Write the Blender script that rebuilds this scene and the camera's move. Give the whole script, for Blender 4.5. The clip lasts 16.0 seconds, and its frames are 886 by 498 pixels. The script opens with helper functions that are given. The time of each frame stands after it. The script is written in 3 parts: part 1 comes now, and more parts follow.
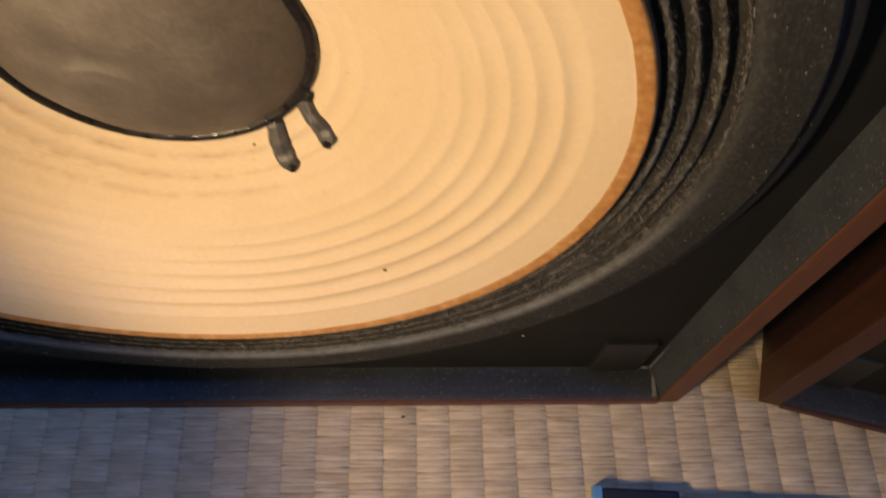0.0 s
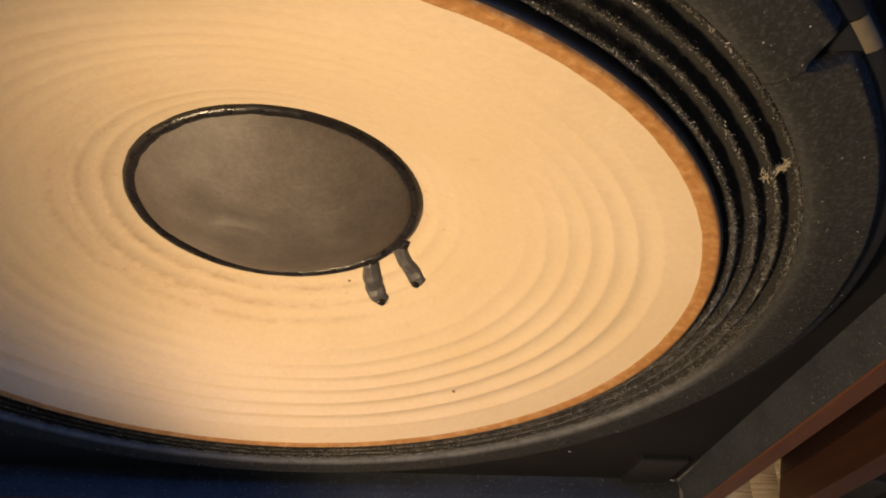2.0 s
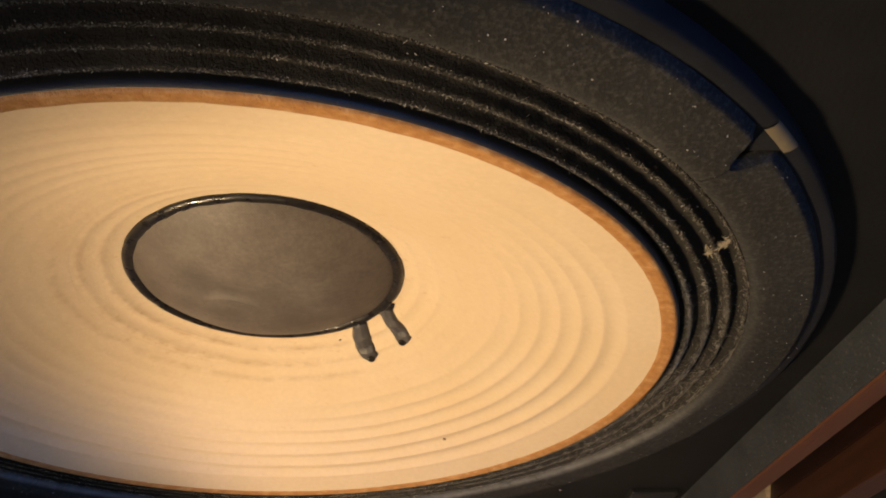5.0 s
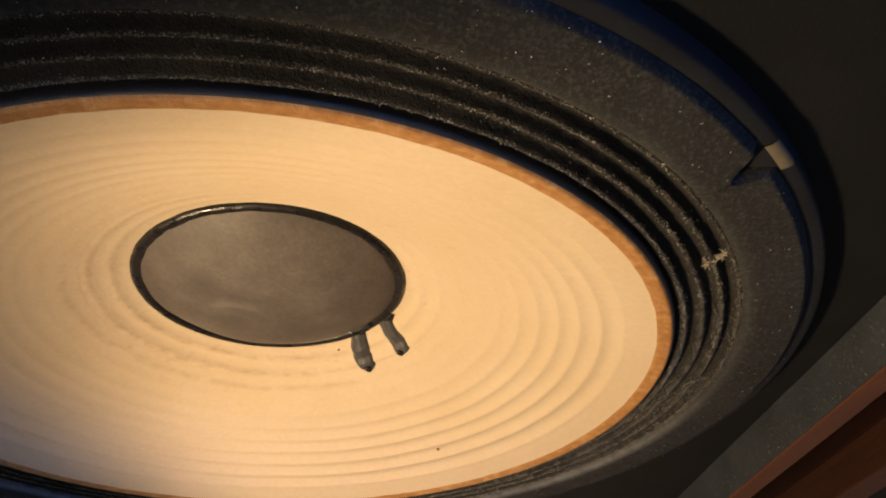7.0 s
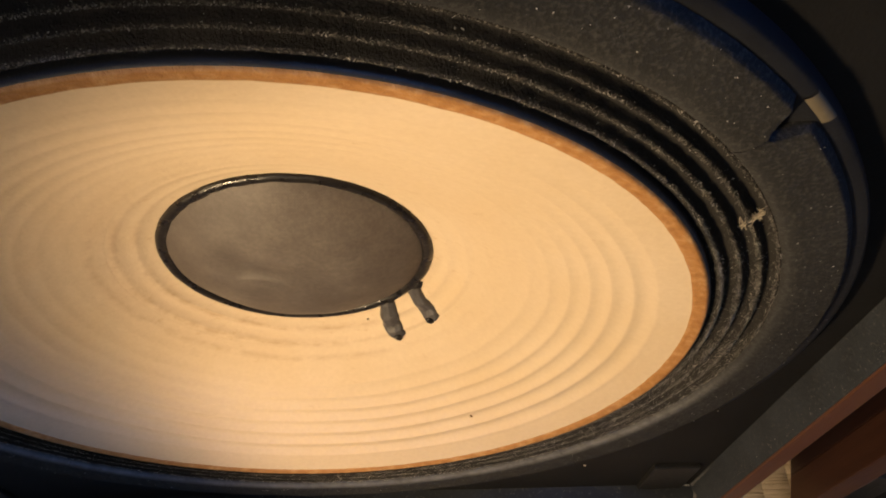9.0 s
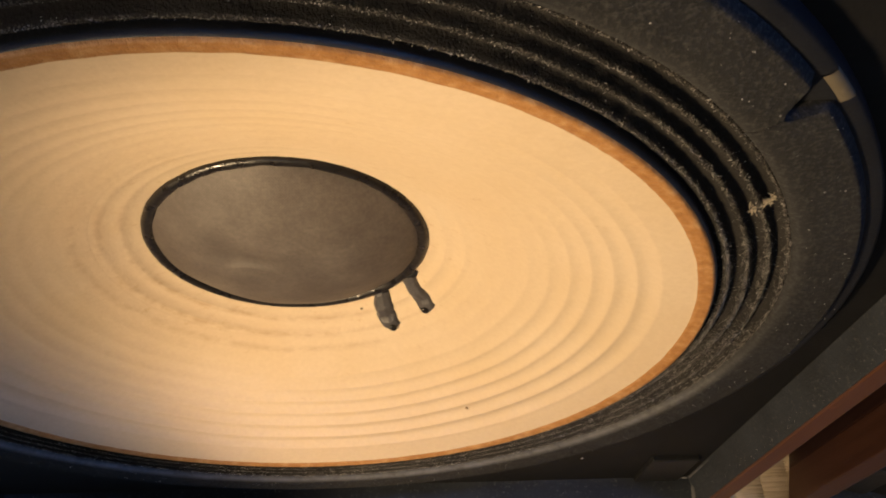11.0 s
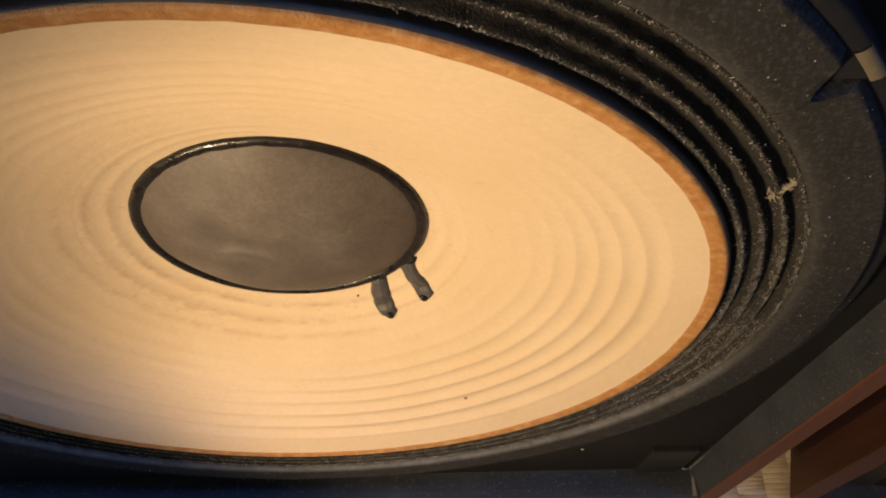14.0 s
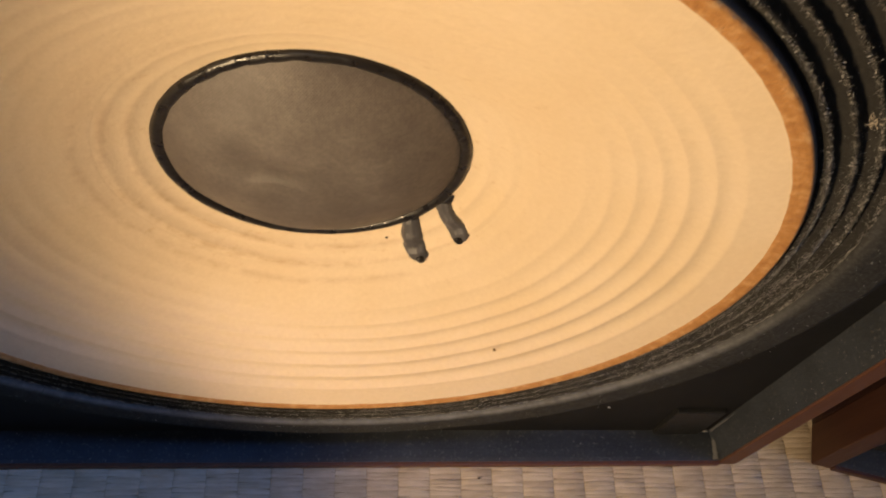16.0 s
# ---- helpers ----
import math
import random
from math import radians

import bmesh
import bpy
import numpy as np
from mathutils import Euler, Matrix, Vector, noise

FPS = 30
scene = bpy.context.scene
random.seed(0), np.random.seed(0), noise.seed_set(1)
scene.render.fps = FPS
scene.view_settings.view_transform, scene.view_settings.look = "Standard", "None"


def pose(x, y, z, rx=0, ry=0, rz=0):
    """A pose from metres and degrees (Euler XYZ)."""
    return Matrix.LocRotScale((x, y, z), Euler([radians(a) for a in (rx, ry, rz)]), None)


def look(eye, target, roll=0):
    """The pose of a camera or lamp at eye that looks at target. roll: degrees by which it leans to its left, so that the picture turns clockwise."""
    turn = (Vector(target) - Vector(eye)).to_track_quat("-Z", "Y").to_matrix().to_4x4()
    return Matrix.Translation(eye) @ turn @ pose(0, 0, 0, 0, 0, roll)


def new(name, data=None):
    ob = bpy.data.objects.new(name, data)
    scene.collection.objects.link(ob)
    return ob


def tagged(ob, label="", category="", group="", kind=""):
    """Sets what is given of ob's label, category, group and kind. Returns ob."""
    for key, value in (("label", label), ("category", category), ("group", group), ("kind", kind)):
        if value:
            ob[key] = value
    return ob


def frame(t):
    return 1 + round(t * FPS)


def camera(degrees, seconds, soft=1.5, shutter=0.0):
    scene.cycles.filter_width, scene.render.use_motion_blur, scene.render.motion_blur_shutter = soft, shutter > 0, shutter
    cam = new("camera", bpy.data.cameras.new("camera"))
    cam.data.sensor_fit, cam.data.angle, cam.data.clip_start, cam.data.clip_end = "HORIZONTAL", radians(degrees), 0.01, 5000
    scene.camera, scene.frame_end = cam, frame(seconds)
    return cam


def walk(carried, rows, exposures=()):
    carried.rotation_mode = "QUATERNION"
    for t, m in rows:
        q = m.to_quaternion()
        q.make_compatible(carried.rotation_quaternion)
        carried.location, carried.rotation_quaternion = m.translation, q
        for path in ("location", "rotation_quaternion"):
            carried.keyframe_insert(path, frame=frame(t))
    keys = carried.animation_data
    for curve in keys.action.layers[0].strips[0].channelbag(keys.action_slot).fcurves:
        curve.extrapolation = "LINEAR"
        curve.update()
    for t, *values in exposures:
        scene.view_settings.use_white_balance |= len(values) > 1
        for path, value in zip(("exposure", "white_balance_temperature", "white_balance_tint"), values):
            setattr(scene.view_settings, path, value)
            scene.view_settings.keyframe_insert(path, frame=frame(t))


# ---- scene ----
# ---- camera ----
cam = camera(57.04, 16.0, soft=1.9, shutter=0.4)
PATH = [
    (0, 0.05257, -0.07713, 0.28806, 25.792, -2.875, -1.169),
    (0.5, 0.04488, -0.08058, 0.31070, 29.064, -2.100, -0.418),
    (1, 0.04163, -0.07876, 0.32181, 30.691, -1.723, -0.322),
    (1.5, 0.03772, -0.07842, 0.32292, 31.669, -3.100, -0.464),
    (2, 0.02888, -0.07870, 0.31880, 31.527, -4.170, 0.073),
    (2.5, 0.03411, -0.07779, 0.32295, 31.447, -2.987, -0.274),
    (3, 0.03522, -0.07793, 0.32707, 31.851, -2.622, -1.027),
    (3.5, 0.03691, -0.07526, 0.33046, 32.061, -2.701, -1.847),
    (4, 0.03805, -0.07455, 0.33000, 31.725, -2.513, -1.593),
    (4.5, 0.03698, -0.07413, 0.33398, 32.139, -2.268, -1.454),
    (7, 0.02724, -0.07988, 0.34035, 34.128, -4.545, -1.884),
    (7.5, 0.02611, -0.08134, 0.34158, 34.757, -4.401, -1.928),
    (8, 0.02627, -0.08042, 0.33934, 33.994, -3.659, -2.519),
    (8.5, 0.03101, -0.07850, 0.34110, 32.492, -1.462, -1.702),
    (9, 0.02900, -0.07671, 0.33738, 31.491, -1.794, -1.885),
    (11.5, 0.02802, -0.07243, 0.32862, 30.518, -2.349, -2.201),
    (12, 0.03123, -0.07067, 0.32571, 29.765, -2.203, -2.631),
    (12.5, 0.02863, -0.07099, 0.32685, 29.959, -2.333, -2.248),
    (13, 0.02785, -0.07061, 0.32454, 29.871, -2.654, -2.443),
    (13.5, 0.02772, -0.07042, 0.32392, 29.824, -2.743, -2.432),
    (14, 0.02696, -0.07024, 0.32461, 29.895, -2.912, -1.991),
    (14.5, 0.02564, -0.07032, 0.32242, 29.518, -3.394, -2.006),
    (15, 0.02170, -0.07006, 0.31689, 28.850, -3.627, -1.558),
    (15.5, 0.01929, -0.06943, 0.31542, 28.687, -3.991, -1.761),
    (16, 0.01426, -0.06980, 0.30816, 27.721, -4.600, -1.307),
]
walk(cam, [(t, pose(x, y, z, rx, ry, rz)) for t, x, y, z, rx, ry, rz in PATH])

# ---- light ----
world = bpy.data.worlds.new("evening_sky")
scene.world = world
world.use_nodes = True
wn = world.node_tree
sky = wn.nodes.new("ShaderNodeTexSky")
sky.sky_type, sky.sun_disc = "NISHITA", False
sky.sun_elevation, sky.sun_rotation = radians(4), radians(200)
wn.links.new(sky.outputs[0], wn.nodes["Background"].inputs[0])
wn.nodes["Background"].inputs[1].default_value = 0.1


def lamp(name, kind, eye, target, energy, color, size):
    data = bpy.data.lights.new(name, kind)
    data.energy, data.color = energy, color
    if kind == "AREA":
        data.shape, data.size, data.size_y = "RECTANGLE", size[0], size[1]
    else:
        data.shadow_soft_size = size[0]
    ob = new(name, data)
    ob.matrix_world = look(eye, target)
    return ob


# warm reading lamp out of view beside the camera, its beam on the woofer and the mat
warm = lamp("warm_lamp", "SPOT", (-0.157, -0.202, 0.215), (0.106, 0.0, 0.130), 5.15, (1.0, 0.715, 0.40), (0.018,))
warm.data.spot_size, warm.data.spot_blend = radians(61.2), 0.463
# dusk daylight in the window opening
lamp("unseen_window_light", "AREA", (0.74, -0.11, 1.85), (0.0, -0.02, 0.1), 14.5, (0.13, 0.34, 1.0), (0.24, 0.6))

# added fill that lifts the blacks: grey evening daylight, unseen wide window behind the camera
lamp("unseen_window_light", "AREA", (-0.2, -2.36, 1.45), (0.0, 0.0, 0.15), 3.4, (0.80, 0.88, 1.0), (1.4, 0.9))

# ---- materials ----


def material(name, base, rough=0.6, metal=0.0, spec=0.5):
    m = bpy.data.materials.new(name)
    m.use_nodes = True
    b = m.node_tree.nodes["Principled BSDF"]
    b.inputs["Base Color"].default_value = (*base, 1)
    b.inputs["Roughness"].default_value = rough
    b.inputs["Metallic"].default_value = metal
    b.inputs["Specular IOR Level"].default_value = spec
    return m, m.node_tree, b


def coords(nt, stretch=(1, 1, 1)):
    tc = nt.nodes.new("ShaderNodeTexCoord")
    mp = nt.nodes.new("ShaderNodeMapping")
    mp.inputs["Scale"].default_value = stretch
    nt.links.new(tc.outputs["Object"], mp.inputs[0])
    return mp.outputs[0]


def noise_tex(nt, vec, scale, detail=4.0, rough=0.55):
    n = nt.nodes.new("ShaderNodeTexNoise")
    n.inputs["Scale"].default_value, n.inputs["Detail"].default_value, n.inputs["Roughness"].default_value = scale, detail, rough
    nt.links.new(vec, n.inputs["Vector"])
    return n.outputs["Fac"]


def ramp(nt, fac, stops):
    r = nt.nodes.new("ShaderNodeValToRGB")
    while len(r.color_ramp.elements) < len(stops):
        r.color_ramp.elements.new(0.5)
    for e, (p, c) in zip(r.color_ramp.elements, stops):
        e.position, e.color = p, (*c, 1) if len(c) == 3 else c
    nt.links.new(fac, r.inputs[0])
    return r.outputs[0]


def mix(nt, fac, a, b, kind="MIX"):
    m = nt.nodes.new("ShaderNodeMix")
    m.data_type, m.blend_type = "RGBA", kind
    if isinstance(fac, float):
        m.inputs[0].default_value = fac
    else:
        nt.links.new(fac, m.inputs[0])
    for i, v in ((6, a), (7, b)):
        if isinstance(v, tuple):
            m.inputs[i].default_value = (*v, 1)
        else:
            nt.links.new(v, m.inputs[i])
    return m.outputs[2]


def math_node(nt, op, a, b=0.0):
    m = nt.nodes.new("ShaderNodeMath")
    m.operation = op
    for i, v in ((0, a), (1, b)):
        if isinstance(v, (int, float)):
            m.inputs[i].default_value = v
        else:
            nt.links.new(v, m.inputs[i])
    return m.outputs[0]


def bump(nt, bsdf, height, distance, strength=1.0, before=None):
    b = nt.nodes.new("ShaderNodeBump")
    b.inputs["Strength"].default_value, b.inputs["Distance"].default_value = strength, distance
    nt.links.new(height, b.inputs["Height"])
    if before is not None:
        nt.links.new(before, b.inputs["Normal"])
    nt.links.new(b.outputs[0], bsdf.inputs["Normal"])
    return b.outputs[0]


def radius(nt, vec):
    """Distance from the woofer's axis, for stains and dust that follow its rings."""
    s = nt.nodes.new("ShaderNodeSeparateXYZ")
    nt.links.new(vec, s.inputs[0])
    xx = math_node(nt, "MULTIPLY", s.outputs[0], s.outputs[0])
    zz = math_node(nt, "MULTIPLY", s.outputs[2], s.outputs[2])
    return math_node(nt, "SQRT", math_node(nt, "ADD", xx, zz))


def cone_paper():
    m, nt, b = material("cream_cone_paper", (0.7, 0.55, 0.34), 0.75, spec=0.25)
    v = coords(nt)
    big = ramp(nt, noise_tex(nt, v, 28, 3), [(0.3, (0.70, 0.55, 0.372)), (0.7, (0.735, 0.592, 0.428))])
    fibre = ramp(nt, noise_tex(nt, v, 700, 3), [(0.3, (0.95, 0.94, 0.92)), (0.7, (1, 1, 1))])
    col = mix(nt, 1.0, big, fibre, "MULTIPLY")
    stain = ramp(nt, noise_tex(nt, coords(nt, (1, 1, 1.6)), 95, 5, 0.7), [(0.66, (1, 1, 1)), (0.76, (0.78, 0.68, 0.55))])
    smudge = ramp(nt, noise_tex(nt, coords(nt, (1, 1, 2.2)), 210, 5, 0.7), [(0.60, (1, 1, 1)), (0.72, (0.80, 0.70, 0.56))])
    near = ramp(nt, math_node(nt, "MULTIPLY", radius(nt, v), 10), [(0.40, (0.8, 0.8, 0.8)), (0.60, (0, 0, 0))])
    col = mix(nt, near, col, mix(nt, 1.0, col, smudge, "MULTIPLY"))
    col = mix(nt, 0.55, col, mix(nt, 1.0, col, stain, "MULTIPLY"))
    # brown dirt drawn along the creases round the cap
    crease = ramp(nt, math_node(nt, "MULTIPLY", math_node(nt, "ADD", radius(nt, v), math_node(nt, "MULTIPLY", math_node(nt, "SUBTRACT", noise_tex(nt, v, 120, 3), 0.5), 0.0022)), 10),
                  [(0.390, (0, 0, 0)), (0.402, (1, 1, 1)), (0.419, (0, 0, 0)), (0.438, (0, 0, 0)), (0.452, (0.9, 0.9, 0.9)), (0.470, (0, 0, 0)), (0.488, (0, 0, 0)), (0.501, (0.6, 0.6, 0.6)), (0.520, (0, 0, 0))])
    sep = nt.nodes.new("ShaderNodeSeparateXYZ")
    nt.links.new(v, sep.inputs[0])
    settled = ramp(nt, math_node(nt, "ADD", math_node(nt, "MULTIPLY", math_node(nt, "ADD", sep.outputs[0], sep.outputs[2]), -9), 0.35), [(0.3, (0, 0, 0)), (0.7, (1, 1, 1))])
    broken = ramp(nt, noise_tex(nt, coords(nt, (1, 1, 1.4)), 170, 4, 0.65), [(0.36, (0, 0, 0)), (0.62, (0.7, 0.7, 0.7))])
    dirt = mix(nt, 1.0, mix(nt, 1.0, crease, settled, "MULTIPLY"), broken, "MULTIPLY")
    col = mix(nt, dirt, col, (0.43, 0.275, 0.155))
    nt.links.new(col, b.inputs["Base Color"])
    n1 = bump(nt, b, noise_tex(nt, v, 1300, 3), 0.0001, 0.5)
    bump(nt, b, noise_tex(nt, v, 160, 3), 0.0005, 0.4, n1)
    return m


def edge_glue():
    m, nt, b = material("amber_edge_glue", (0.40, 0.17, 0.05), 0.5, spec=0.4)
    v = coords(nt)
    nt.links.new(ramp(nt, noise_tex(nt, v, 420, 4), [(0.30, (0.36, 0.165, 0.050)), (0.52, (0.445, 0.218, 0.072)), (0.72, (0.56, 0.33, 0.148))]), b.inputs["Base Color"])
    bump(nt, b, noise_tex(nt, v, 900, 3, 0.7), 0.0005, 0.8)
    return m


def cap_mesh():
    m, nt, b = material("woven_grey_cap", (0.10, 0.08, 0.06), 0.6, spec=0.5)
    v = coords(nt)
    s = nt.nodes.new("ShaderNodeSeparateXYZ")
    nt.links.new(v, s.inputs[0])
    pitch = 2 * math.pi / 0.0007
    wx = math_node(nt, "SINE", math_node(nt, "MULTIPLY", s.outputs[0], pitch))
    wz = math_node(nt, "SINE", math_node(nt, "MULTIPLY", s.outputs[2], pitch))
    weave = math_node(nt, "MULTIPLY", math_node(nt, "ADD", math_node(nt, "ADD", math_node(nt, "MULTIPLY", math_node(nt, "MULTIPLY", wx, wz), 0.75), math_node(nt, "MULTIPLY", wz, 0.25)), 1.0), 0.5)
    dust = math_node(nt, "ADD", math_node(nt, "MULTIPLY", noise_tex(nt, v, 130, 5, 0.6), 0.5), math_node(nt, "MULTIPLY", noise_tex(nt, v, 38, 3, 0.5), 0.5))
    col = ramp(nt, dust, [(0.34, (0.078, 0.064, 0.057)), (0.5, (0.106, 0.088, 0.078)), (0.66, (0.148, 0.126, 0.111))])
    grit = ramp(nt, noise_tex(nt, v, 900, 3, 0.7), [(0.3, (0.80, 0.80, 0.80)), (0.5, (0.97, 0.97, 0.97)), (0.72, (1.17, 1.16, 1.15))])
    col = mix(nt, 1.0, col, grit, "MULTIPLY")
    holes = ramp(nt, weave, [(0.05, (0.55, 0.55, 0.55)), (0.5, (1, 1, 1))])
    col = mix(nt, 0.35, col, mix(nt, 1.0, col, holes, "MULTIPLY"))
    nt.links.new(col, b.inputs["Base Color"])
    n1 = bump(nt, b, weave, 0.0002, 0.25)
    bump(nt, b, noise_tex(nt, v, 140, 4), 0.0008, 0.35, n1)
    return m


def glossy_black():
    m, nt, b = material("black_cap_glue", (0.012, 0.010, 0.009), 0.28, spec=0.5)
    v = coords(nt)
    nt.links.new(ramp(nt, noise_tex(nt, v, 300, 4), [(0.35, (0.22, 0.22, 0.22)), (0.7, (0.5, 0.5, 0.5))]), b.inputs["Roughness"])
    bump(nt, b, noise_tex(nt, v, 600, 3), 0.0004, 0.5)
    return m


def surround_cloth():
    m, nt, b = material("dusty_black_cloth", (0.02, 0.018, 0.016), 0.85, spec=0.15)
    v = coords(nt)
    grain = noise_tex(nt, v, 1900, 3, 0.7)
    patch = noise_tex(nt, v, 90, 4)
    dark = ramp(nt, patch, [(0.3, (0.022, 0.021, 0.0205)), (0.7, (0.037, 0.035, 0.033))])
    lint = ramp(nt, grain, [(0.52, (0, 0, 0)), (0.66, (1, 1, 1))])
    r = radius(nt, v)
    roll = math_node(nt, "SINE", math_node(nt, "ADD", math_node(nt, "MULTIPLY", math_node(nt, "SUBTRACT", r, 0.1023), 2 * math.pi / 0.0040), math.pi / 2))
    crest = ramp(nt, math_node(nt, "ADD", math_node(nt, "MULTIPLY", roll, 0.5), 0.5), [(0.82, (0.035, 0.035, 0.035)), (0.995, (1, 1, 1))])
    col = mix(nt, mix(nt, 1.0, lint, crest, "MULTIPLY"), dark, (0.25, 0.225, 0.19))
    nt.links.new(col, b.inputs["Base Color"])
    n1 = bump(nt, b, grain, 0.0006, 0.9)
    bump(nt, b, noise_tex(nt, v, 500, 3), 0.0009, 0.5, n1)
    return m


def felt(name, base, grain_scale, depth, rough=0.85, fleck=0.25, spec=0.3):
    """Dark matt surface with worn patches and fine pale flecks."""
    m, nt, b = material(name, base, rough, spec=spec)
    v = coords(nt)
    lo, hi = tuple(c * 0.72 for c in base), tuple(c * 1.28 for c in base)
    col = ramp(nt, noise_tex(nt, v, 60, 5, 0.6), [(0.3, lo), (0.7, hi)])
    fl = ramp(nt, noise_tex(nt, v, grain_scale, 3, 0.75), [(0.58, (0, 0, 0)), (0.74, (fleck, fleck, fleck))])
    col = mix(nt, fl, col, (0.30, 0.28, 0.25))
    nt.links.new(col, b.inputs["Base Color"])
    bump(nt, b, noise_tex(nt, v, grain_scale, 4, 0.7), depth, 0.8)
    return m


def wood(name, dark, light, rough, along):
    m, nt, b = material(name, dark, rough, spec=0.45)
    stretch = tuple(1.0 if i == along else 14.0 for i in range(3))
    v = coords(nt, stretch)
    grain = noise_tex(nt, v, 16, 6, 0.65)
    col = ramp(nt, grain, [(0.3, dark), (0.55, tuple((a + c) / 2 for a, c in zip(dark, light))), (0.75, light)])
    wear = ramp(nt, noise_tex(nt, coords(nt), 130, 4, 0.7), [(0.60, (0, 0, 0)), (0.78, (0.5, 0.5, 0.5))])
    col = mix(nt, wear, col, tuple(min(1, c * 1.7) for c in light))
    nt.links.new(col, b.inputs["Base Color"])
    bump(nt, b, noise_tex(nt, v, 60, 4), 0.0003, 0.6)
    return m


def tatami_rush():
    m, nt, b = material("woven_rush", (0.42, 0.33, 0.19), 0.62, spec=0.35)
    g = nt.nodes.new("ShaderNodeNewGeometry")
    v = coords(nt, (6, 1, 1))
    col = ramp(nt, g.outputs["Random Per Island"], [(0.0, (0.58, 0.475, 0.34)), (0.3, (0.63, 0.52, 0.375)), (0.75, (0.67, 0.555, 0.405)), (1.0, (0.71, 0.60, 0.445))])
    streak = ramp(nt, noise_tex(nt, coords(nt, (1, 12, 1)), 150, 4), [(0.3, (0.80, 0.78, 0.75)), (0.7, (1, 1, 1))])
    col = mix(nt, 1.0, col, streak, "MULTIPLY")
    blotch = ramp(nt, noise_tex(nt, coords(nt, (0.6, 1.4, 1)), 140, 3), [(0.35, (0.80, 0.77, 0.72)), (0.65, (1, 1, 1))])
    nt.links.new(mix(nt, 1.0, col, blotch, "MULTIPLY"), b.inputs["Base Color"])
    bump(nt, b, noise_tex(nt, coords(nt, (1, 9, 1)), 420, 3), 0.0003, 0.5)
    return m


def tatami_far():
    m, nt, b = material("tatami_base", (0.36, 0.28, 0.17), 0.8, spec=0.2)
    v = coords(nt)
    nt.links.new(ramp(nt, noise_tex(nt, coords(nt, (1, 30, 1)), 40, 5), [(0.3, (0.27, 0.20, 0.11)), (0.7, (0.38, 0.30, 0.18))]), b.inputs["Base Color"])
    bump(nt, b, noise_tex(nt, v, 300, 4), 0.001, 0.6)
    return m


def plaster(name, base):
    m, nt, b = material(name, base, 0.9, spec=0.2)
    v = coords(nt)
    nt.links.new(ramp(nt, noise_tex(nt, v, 3, 6), [(0.3, tuple(c * 0.9 for c in base)), (0.7, base)]), b.inputs["Base Color"])
    bump(nt, b, noise_tex(nt, v, 220, 4), 0.002, 0.4)
    return m


def pale_lip_gasket():
    m, nt, b = material("charcoal_gasket_felt", (0.02, 0.019, 0.018), 0.85, spec=0.3)
    v = coords(nt)
    col = ramp(nt, noise_tex(nt, v, 60, 5, 0.6), [(0.3, (0.0138, 0.0140, 0.0150)), (0.7, (0.0238, 0.0242, 0.0256))])
    grain = noise_tex(nt, v, 1100, 3, 0.75)
    fl = ramp(nt, grain, [(0.48, (0, 0, 0)), (0.74, (0.28, 0.28, 0.28))])
    col = mix(nt, fl, col, (0.18, 0.175, 0.165))
    # light caught by the lower inner bevel, painted in pale with mottled wear
    lip_light = ramp(nt, math_node(nt, "MULTIPLY", math_node(nt, "SUBTRACT", radius(nt, v), 0.1145), 200), [(0.0, (0.35, 0.35, 0.35)), (0.2, (0.9, 0.9, 0.9)), (0.4, (0.5, 0.5, 0.5)), (0.7, (0, 0, 0))])
    sep = nt.nodes.new("ShaderNodeSeparateXYZ")
    nt.links.new(v, sep.inputs[0])
    lower_lip = ramp(nt, math_node(nt, "MULTIPLY", sep.outputs[2], -10), [(0.05, (0.12, 0.12, 0.12)), (0.5, (1, 1, 1))])
    lip_light = mix(nt, 1.0, lip_light, lower_lip, "MULTIPLY")
    lip_light = mix(nt, 1.0, lip_light, ramp(nt, noise_tex(nt, v, 260, 5, 0.7), [(0.3, (0.45, 0.45, 0.45)), (0.65, (1, 1, 1))]), "MULTIPLY")
    col = mix(nt, lip_light, col, (0.20, 0.20, 0.205))
    nt.links.new(col, b.inputs["Base Color"])
    bump(nt, b, noise_tex(nt, v, 1100, 4, 0.7), 0.0004, 0.8)
    return m


def fibre():
    """Loose cloth fibres: most of them dark, a few catching the light."""
    m, nt, b = material("pale_cloth_fibre", (0.2, 0.18, 0.15), 0.5, spec=0.5)
    g = nt.nodes.new("ShaderNodeNewGeometry")
    nt.links.new(ramp(nt, g.outputs["Random Per Island"], [(0.0, (0.035, 0.033, 0.031)), (0.5, (0.11, 0.104, 0.096)), (0.84, (0.36, 0.34, 0.31)), (1.0, (0.85, 0.82, 0.77))]), b.inputs["Base Color"])
    return m


CONE, EDGE, CAP, GLUE, CLOTH = cone_paper(), edge_glue(), cap_mesh(), glossy_black(), surround_cloth()
GASKET = pale_lip_gasket()
FLANGE = felt("black_flange_paint", (0.0125, 0.0138, 0.0185), 900, 0.00015, 0.6, 0.05, 0.3)
BAFFLE = felt("black_baffle_paint", (0.0078, 0.0078, 0.0084), 800, 0.0002, 0.7, 0.03, 0.25)
PAD = felt("black_rubber_pad", (0.013, 0.0135, 0.014), 700, 0.0003, 0.45, 0.1, 0.5)
LINING = felt("black_frame_paint", (0.028, 0.033, 0.042), 900, 0.0003, 0.6, 0.4, 0.35)
WALNUT = wood("red_brown_veneer", (0.0165, 0.0062, 0.0047), (0.029, 0.0108, 0.0078), 0.42, 2)
